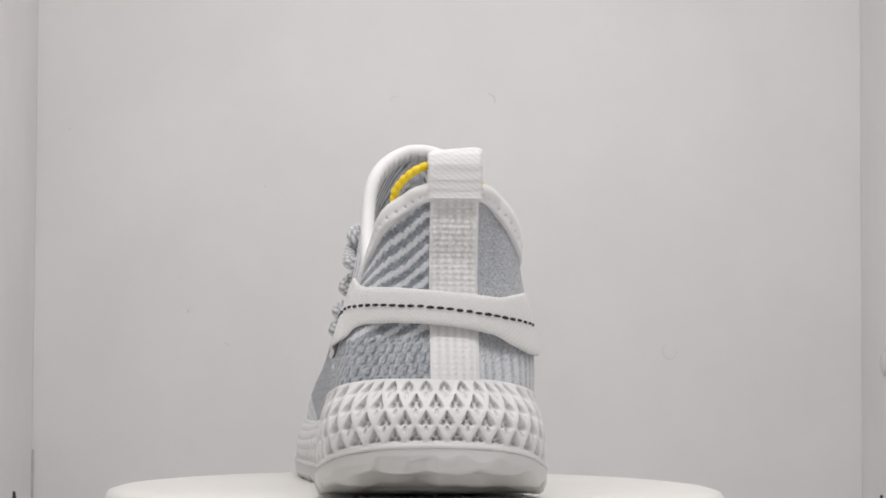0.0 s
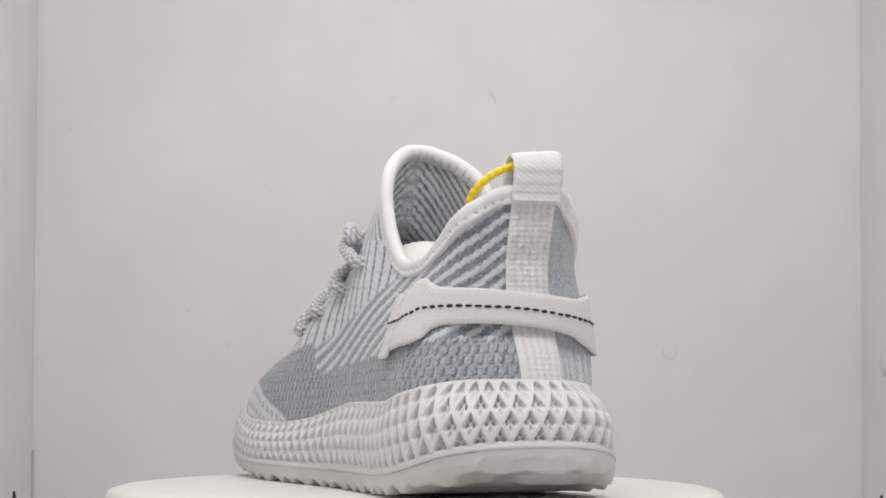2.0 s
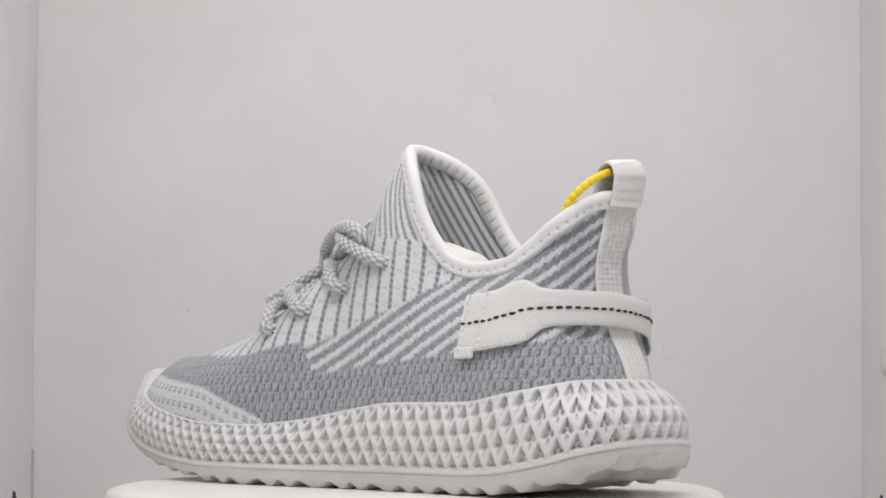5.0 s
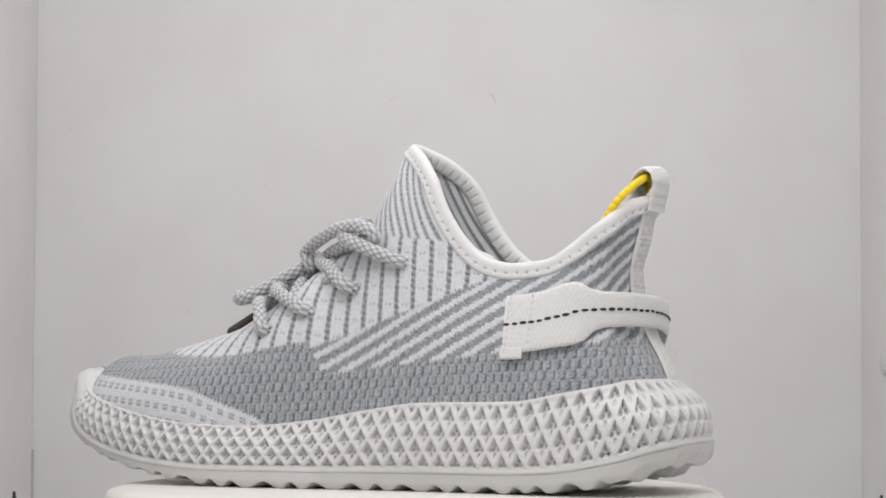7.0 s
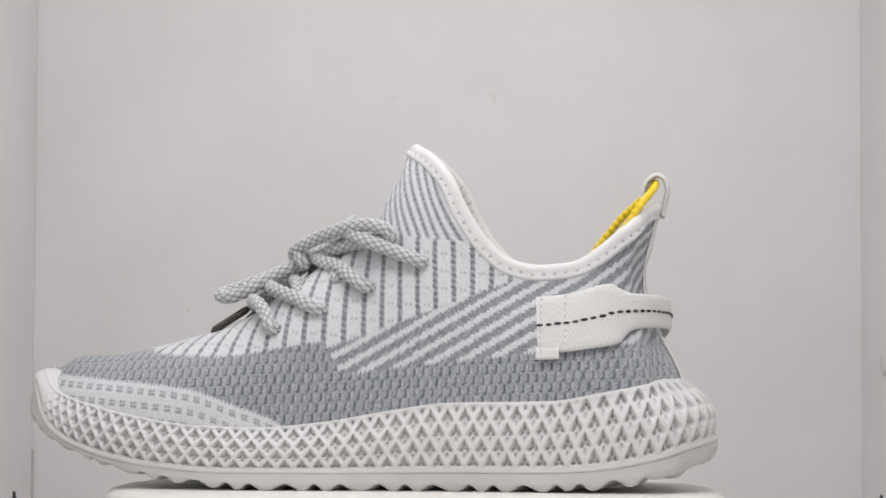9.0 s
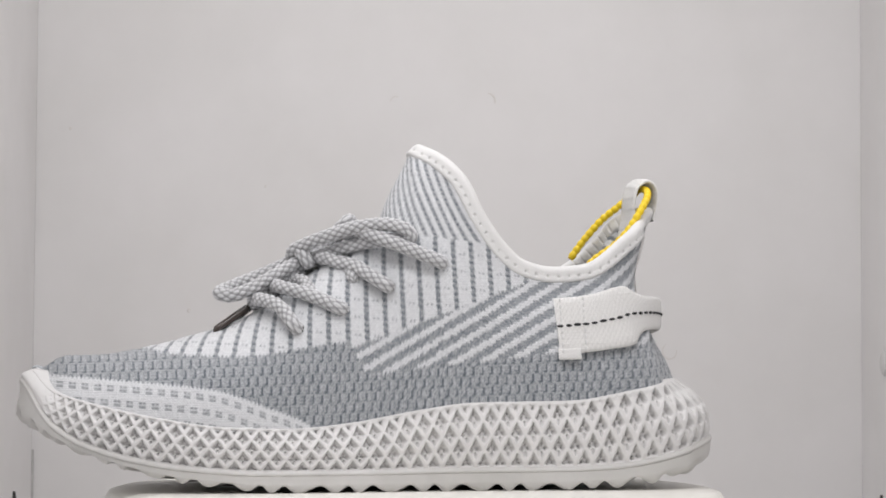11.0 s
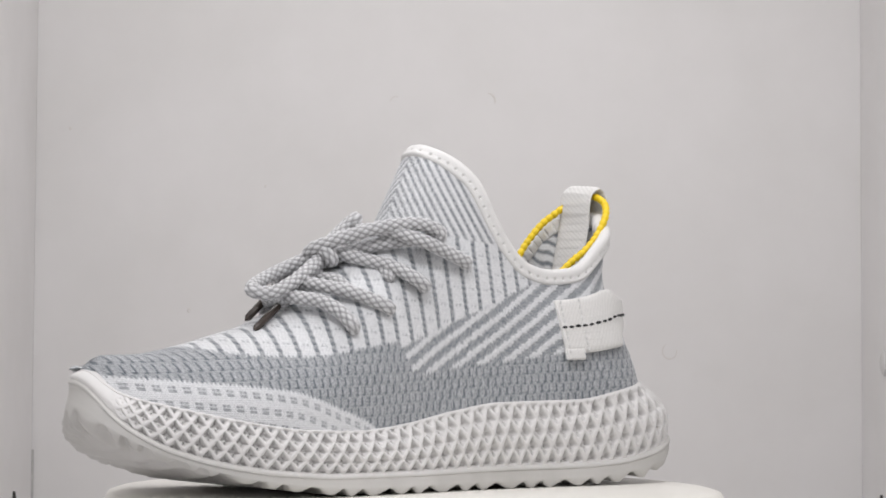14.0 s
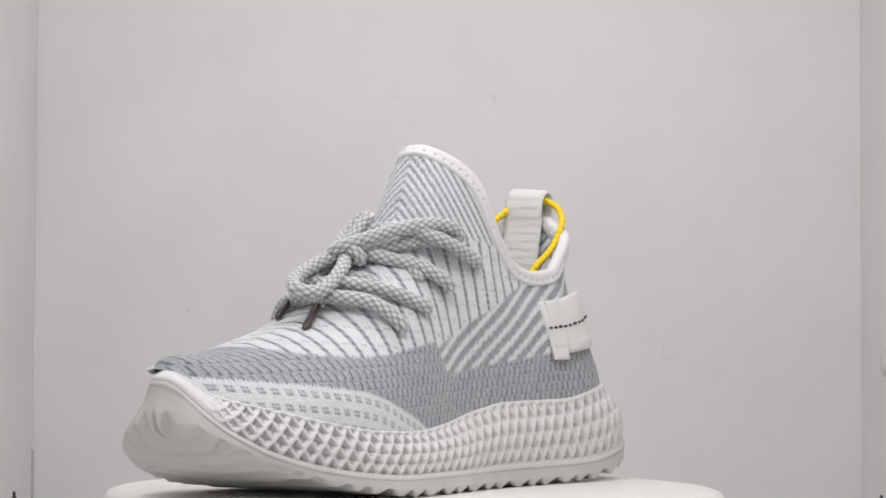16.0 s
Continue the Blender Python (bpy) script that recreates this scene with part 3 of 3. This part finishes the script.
def ribbon(name, line, across, width, thick, mat, parent, label, count_w=13, weave=.0019):
    """A flat band with rounded edges along a line; across is the direction of its width."""
    across = np.asarray(across, float)
    t = tangents(line)
    up = across - t * (across * t).sum(1)[:, None]
    up /= np.linalg.norm(up, axis=1)[:, None]
    nrm = np.cross(t, up)
    w = np.broadcast_to(np.asarray(width, float), (len(line),))
    k = np.linspace(-1, 1, count_w)
    s = np.r_[0, np.cumsum(np.linalg.norm(np.diff(line, axis=0), axis=1))]
    rows, tone = [], []
    for face in (1, -1):
        for a in (k if face > 0 else k[::-1]):
            bulge = thick / 2 * max(.15, 1 - abs(a) ** 8)
            knap = .00006 * np.sin(s * 2 * math.pi / weave + a * 9)
            rows.append(line + up * (w * a / 2)[:, None] + nrm * (face * (bulge + knap))[:, None])
            tone.append(.2 + .35 * np.sin(s * 2 * math.pi / weave + a * 22) * (abs(a) < .95))
    g = np.stack(rows, 1)
    tone = np.clip(np.stack(tone, 1), 0, 1)
    ends = [np.repeat(line[i][None, None], g.shape[1], 1) for i in (0, -1)]
    g = np.concatenate([ends[0], g[:1], g, g[-1:], ends[1]], 0)
    tone = np.concatenate([tone[:1]] * 2 + [tone] + [tone[-1:]] * 2, 0)
    s = np.concatenate([s[:1]] * 2 + [s] + [s[-1:]] * 2)
    cloth = np.stack([np.repeat(s[:, None], g.shape[1], 1), g[..., 2], g[..., 0] * 0], -1)
    return sheet(name, g, mat, parent, label, wrap_v=True, tone=tone, cloth=cloth)


xc = sum(TAPE_X) / 2
loop = smooth_line([(xc, -.1024, .1128), (xc, -.1030, .1160), (xc, -.1040, .1200), (xc, -.1046, .1245), (xc, -.1034, .1286), (xc, -.1005, .1304), (xc, -.0975, .1290),
                    (xc, -.0955, .1262), (xc, -.0945, .1205), (xc, -.0942, .1140), (xc, -.0922, .1040), (xc, -.0900, .0930)], 130)
ribbon("pull_tab", loop, np.tile((1.0, 0, .09), (130, 1)), .0204, .0021, WEB, shoe, "white folded webbing pull tab at the heel", 17)

# ---- heel strap with its stitched line ----
path = smooth_line([(-.0309, -.0532, .0674), (-.0312, -.0600, .0676), (-.0316, -.0680, .0682), (-.0316, -.0765, .0694), (-.0282, -.0865, .0708), (-.0200, -.0962, .0714),
                    (-.0080, -.1030, .0717), (.0050, -.1054, .0716), (.0205, -.1034, .0704), (.0322, -.0970, .0686), (.0388, -.0880, .0672), (.0398, -.0790, .0668),
                    (.0385, -.0680, .0668), (.0365, -.0560, .0668)], 260)
ss = np.linspace(0, 1, 260)
wide = spline([(0, .0240), (.12, .0246), (.185, .0254), (.215, .0240), (.255, .0165), (.29, .0142), (.5, .0128), (.64, .0140), (.70, .0190), (.78, .0240), (1, .0246)])(ss)
drop = spline([(0, -.0008), (.17, .0004), (.22, .0014), (.34, .0012), (.5, 0), (.66, -.001), (1, -.001)])(ss)
tilt = .32 * step(.40, .14, ss) - .30 * step(.64, .86, ss)
strap = ribbon("heel_strap", path + np.stack([0 * ss, 0 * ss, drop], 1), np.stack([tilt, 0 * ss, 1 + 0 * ss], 1), wide, .0018, WEB, shoe,
               "white webbing strap looped round the heel", 17)
ribbon("strap_end", smooth_line([(-.0347, -.0531, .0552), (-.0350, -.0575, .0552), (-.0354, -.0622, .0554)], 24), np.tile((.34, 0, 1.0), (24, 1)), .0050, .0016, WEB, shoe,
       "folded end of the heel strap")

# one dash of the dark line, shared by all
bm = bmesh.new()
bmesh.ops.create_uvsphere(bm, u_segments=8, v_segments=5, radius=1)
bmesh.ops.scale(bm, verts=bm.verts, vec=(.00155, .00055, .00062))
first = part("stitch", bm, BLACK, strap)
PT = tangents(path)
SIDE = np.cross(PT, (0, 0, 1.0))
SIDE /= np.linalg.norm(SIDE, axis=1)[:, None]
if SIDE[130, 1] > 0:
    SIDE = -SIDE
arc = np.r_[0, np.cumsum(np.linalg.norm(np.diff(path, axis=0), axis=1))]
rng = random.Random(4)
for i, s in enumerate(np.arange(.0012, arc[-1] - .001, .0036)):
    ob = first if i == 0 else new("stitch", first.data)
    ob.parent = strap
    p = np.array([np.interp(s, arc, path[:, k]) + np.interp(s, arc, SIDE[:, k]) * .00105 for k in range(3)])
    p[2] += float(np.interp(s / arc[-1], ss, drop)) + rng.uniform(-.00012, .00012)
    t = Vector([float(np.interp(s, arc, PT[:, k])) for k in range(3)])
    ob.matrix_local = Matrix.Translation(p) @ t.to_track_quat("X", "Z").to_matrix().to_4x4()
    ob.scale = (rng.uniform(.85, 1.08), 1, rng.uniform(.85, 1.1))

# white seams across the folded end
bm = bmesh.new()
bmesh.ops.create_uvsphere(bm, u_segments=8, v_segments=5, radius=1)
bmesh.ops.scale(bm, verts=bm.verts, vec=(.00110, .00035, .00042))
seam = part("seam_stitch", bm, BIND, strap)
for j, s in enumerate((.0016, .0112)):
    i = int(np.argmin(np.abs(arc - s)))
    up = Vector((tilt[i], 0, 1)).normalized()
    for k in range(9):
        ob = seam if j == 0 and k == 0 else new("seam_stitch", seam.data)
        ob.parent = strap
        at = Vector(path[i]) + Vector((0, 0, drop[i])) + Vector(SIDE[i]) * .0010 + up * ((k - 4) * .00275 + rng.uniform(-.0002, .0002) + .0003)
        ob.matrix_local = Matrix.Translation(at) @ up.to_track_quat("X", "Y").to_matrix().to_4x4()

# ---- yellow bead cord ----
cord = smooth_line([(-.0112, -.0690, .0905), (-.0119, -.0745, .0955), (-.0127, -.0820, .1010), (-.0130, -.0880, .1073), (-.0124, -.0935, .1156), (-.0072, -.0980, .1218), (-.0011, -.0998, .1250), (.0040, -.0998, .1264),
                    (.0095, -.0992, .1268), (.0150, -.0975, .1245), (.0195, -.0920, .1195), (.0225, -.0855, .1138), (.0240, -.0780, .1050), (.0235, -.0720, .0970)], 520)
cs = np.r_[0, np.cumsum(np.linalg.norm(np.diff(cord, axis=0), axis=1))]
sheet("bead_cord", tube_grid(cord, .00125 + .00042 * np.abs(np.sin(cs * math.pi / .0031)) ** .8, 12), YELLOW, shoe, "yellow plastic bead cord through the pull tab", wrap_v=True)

# ---- filler inside ----
bm = bmesh.new()
bmesh.ops.create_uvsphere(bm, u_segments=32, v_segments=20, radius=1)
bmesh.ops.scale(bm, verts=bm.verts, vec=(.0220, .0200, .0180))
for v in bm.verts:
    v.co += Vector((-.002, -.0195, .0828)) + Vector((0, 0, .0012 * math.sin(v.co.y * 260)))
part("insole_pad", bm, INSOLE, shoe, "cream padding inside the shoe")


# ---- laces ----
def rope(name, points, label="", radius=.0027):
    line = smooth_line(points, 8)
    length = np.linalg.norm(np.diff(line, axis=0), axis=1).sum()
    count = max(30, int(length * 1.08 / .00042))
    line = smooth_line(points, count)
    s = np.r_[0, np.cumsum(np.linalg.norm(np.diff(line, axis=0), axis=1))]
    around = 40
    a = np.linspace(0, 2 * math.pi, around, endpoint=False)[None, :]
    wind = math.pi * s[:, None] / .0040
    braid = np.abs(np.sin(3 * a + wind) * np.sin(3 * a - wind))
    cap = np.sqrt(np.clip(1 - np.clip(1 - np.minimum(s, s[-1] - s) / radius, 0, 1) ** 2, .02, 1))[:, None]
    grid = tube_grid(line, (radius - .00020 + .00050 * braid) * cap, around)
    tone = np.clip(.05 + .72 * step(.52, .12, braid), 0, 1)
    cloth = np.stack([np.repeat(s[:, None], around, 1), np.repeat(a * radius, count, 0), 0 * tone], -1)
    return sheet(name, grid, ROPE, shoe, label or "round grey braided lace", wrap_v=True, tone=tone, cloth=cloth)


def strand(points, shift=0.0):
    """From an outer eyelet over the ridge to the eyelet across."""
    far = [(-.002 - (x + .002), y + shift * min(1, abs(x) / .02), z) for x, y, z in points[::-1]]
    ends = [(points[0][0] + .0060, points[0][1] - .0030, points[0][2] - .0008)]
    rope("lace", ends + points + far)
    hole = bmesh.new()
    bmesh.ops.create_uvsphere(hole, u_segments=12, v_segments=8, radius=1)
    bmesh.ops.scale(hole, verts=hole.verts, vec=(.0010, .0021, .0020))
    bmesh.ops.translate(hole, verts=hole.verts, vec=Vector(points[0]) + Vector((.0008, -.0018, -.0008)))
    part("eyelet", hole, DARK, shoe, "dark eyelet opening")


strand([(-.0280, -.0042, .0928), (-.0282, .0060, .0968), (-.0262, .0165, .1008), (-.0200, .0245, .1040), (-.0100, .0285, .1055)])
strand([(-.0300, .0180, .0828), (-.0275, .0240, .0868), (-.0215, .0295, .0905), (-.0145, .0370, .0928), (-.0060, .0417, .0950)])
strand([(-.0326, .0372, .0733), (-.0294, .0438, .0764), (-.0241, .0515, .0795), (-.0169, .0577, .0815), (-.0090, .0600, .0825)])
strand([(-.0342, .0552, .0655), (-.0300, .0582, .0708), (-.0236, .0623, .0749), (-.0150, .0665, .0765), (-.0070, .0680, .0770)])
# crossing strands beneath
rope("lace", [(.018, .052, .079), (.004, .043, .0915), (-.010, .034, .0930), (-.019, .031, .0890), (-.025, .0300, .0840)], radius=.0025)
rope("lace", [(.018, .066, .071), (.004, .056, .0825), (-.008, .050, .0850), (-.017, .0475, .0815), (-.0245, .0465, .0765)], radius=.0025)
# bow
rope("lace_loop", [(.006, .0490, .0925), (.0035, .0520, .0950), (-.001, .0520, .0975), (-.0055, .0485, .0995), (-.0115, .0405, .1028), (-.0185, .0290, .1064), (-.0240, .0170, .1076),
                   (-.0266, .0085, .1052), (-.0252, .0080, .1016), (-.0200, .0190, .1012), (-.0120, .0320, .0985), (-.001, .045, .0942)], "grey braided bow loop of the lace")
rope("lace_loop", [(.002, .049, .0950), (.0060, .0560, .0915), (.0072, .0660, .0870), (.0030, .0770, .0825), (-.0040, .0830, .0795), (-.0085, .0775, .0785),
                   (-.0090, .0690, .0820), (-.0055, .0570, .0890), (.000, .0480, .0940)], "grey braided bow loop of the lace")
rope("lace_loop", [(.000, .046, .0955), (.0045, .0390, .1000), (.0045, .0330, .1065), (.0033, .0290, .1104), (.0085, .0275, .1100), (.0115, .0340, .1030), (.006, .046, .0950)],
     "short upright loop of the lace")
rope("lace_knot", [(-.0045, .0455, .0905), (-.0065, .0475, .0935), (-.0045, .0492, .0965), (.0010, .0495, .0975), (.0055, .0485, .0950), (.0050, .0470, .0905)], "grey braided knot of the lace", .0027)
rope("lace_end", [(.000, .047, .0925), (-.0025, .0560, .0862), (-.0030, .0640, .0790), (-.0044, .0710, .0738)], "loose grey lace end")
rope("lace_end", [(.004, .048, .0925), (.0110, .0560, .0885), (.0140, .0590, .0850), (.0142, .0605, .0812)], "loose grey lace end")


def aglet(a, b):
    line = smooth_line([a, b], 14)
    r = np.full(14, .0016)
    r[0] = r[-1] = .0004
    r[1] = r[-2] = .0015
    sheet("aglet", tube_grid(line, r, 14), AGLET, shoe, "dark brown plastic lace tip", wrap_v=True)


aglet((-.0042, .0702, .0743), (-.0099, .0856, .0636))
aglet((.0142, .0600, .0820), (.0122, .0762, .0680))

# ---- small things in the box ----
# black tapered wedges at the two bottom corners
for name, x, y, sx in (("corner_wedge", BX0, .246, 1), ("corner_wedge", BX1, .248, -1)):
    bm = bmesh.new()
    v = [bm.verts.new(p) for p in ((0, -.004, -.034), (sx * .006, -.003, -.034), (sx * .004, .004, -.034), (0, .004, -.034), (0, -.001, 0), (sx * .0012, .0005, 0))]
    for f in ((0, 1, 2, 3), (0, 4, 5, 1), (1, 5, 2), (2, 5, 4, 3), (3, 4, 0)):
        bm.faces.new([v[i] for i in f])
    clip = tagged(part(name, bm, DARK, smooth=False), "small black wedge standing in the box corner", "clip", group="corner clips")
    clip.location = (x, y, BZ0 + .034)
bm = bmesh.new()
bmesh.ops.create_uvsphere(bm, u_segments=16, v_segments=10, radius=.0055)
bmesh.ops.scale(bm, verts=bm.verts, vec=(.5, 1, 1.3))
knob = tagged(part("wall_knob", bm, RUBBER), "small white knob on the side panel", "knob")
knob.location = (BX1, .240, .0525)


part("corner_seam", box_bm(BX0 - .0002, BX0 + .0013, BY1 - .0012, BY1 - .0006, BZ0, .002), SEAM, wall_left, "thin grey open seam in the corner", smooth=False)


def scuff(x, z, size, start, sweep, width=.0006):
    """A faint curved scuff on the back panel."""
    a = np.radians(np.linspace(start, start + sweep, 18))
    w = width * (.4 + .6 * np.sin(np.linspace(0.15, math.pi - .15, 18)))
    rows = [np.stack([x + (size + k * w) * np.cos(a), np.full(18, BY1 - .0003 * (abs(k) < .9)), z + (size * 1.1 + k * w) * np.sin(a)], 1) for k in (-1, 0, 1)]
    sheet("scuff", np.stack(rows, 1), MARK, wall_back)


scuff(.0395, .1985, .004, -20, 110)
scuff(.1418, .0585, .004, 120, 250, .0004)
scuff(-.0125, .1975, .003, 60, 120, .0003)
scuff(-.1063, .0593, .002, 0, 140, .0004)
scuff(-.127, .0797, .0008, 0, 300, .0005)
scuff(-.1946, .1814, .0005, 0, 330, .0005)
scuff(-.085, .1497, .0004, 0, 330, .0004)



# ---- movement ----
def turn(t):
    k = t / 16
    return 2.557 + 145.631 * k - 10.006 * k * k + 5.224 * k ** 3


def motions():
    rows = [(0.25 * i, pose(0, 0, 0, 0, 0, turn(0.25 * i))) for i in range(65)]
    walk(shoe, rows)
    walk(turntable, rows)


motions()
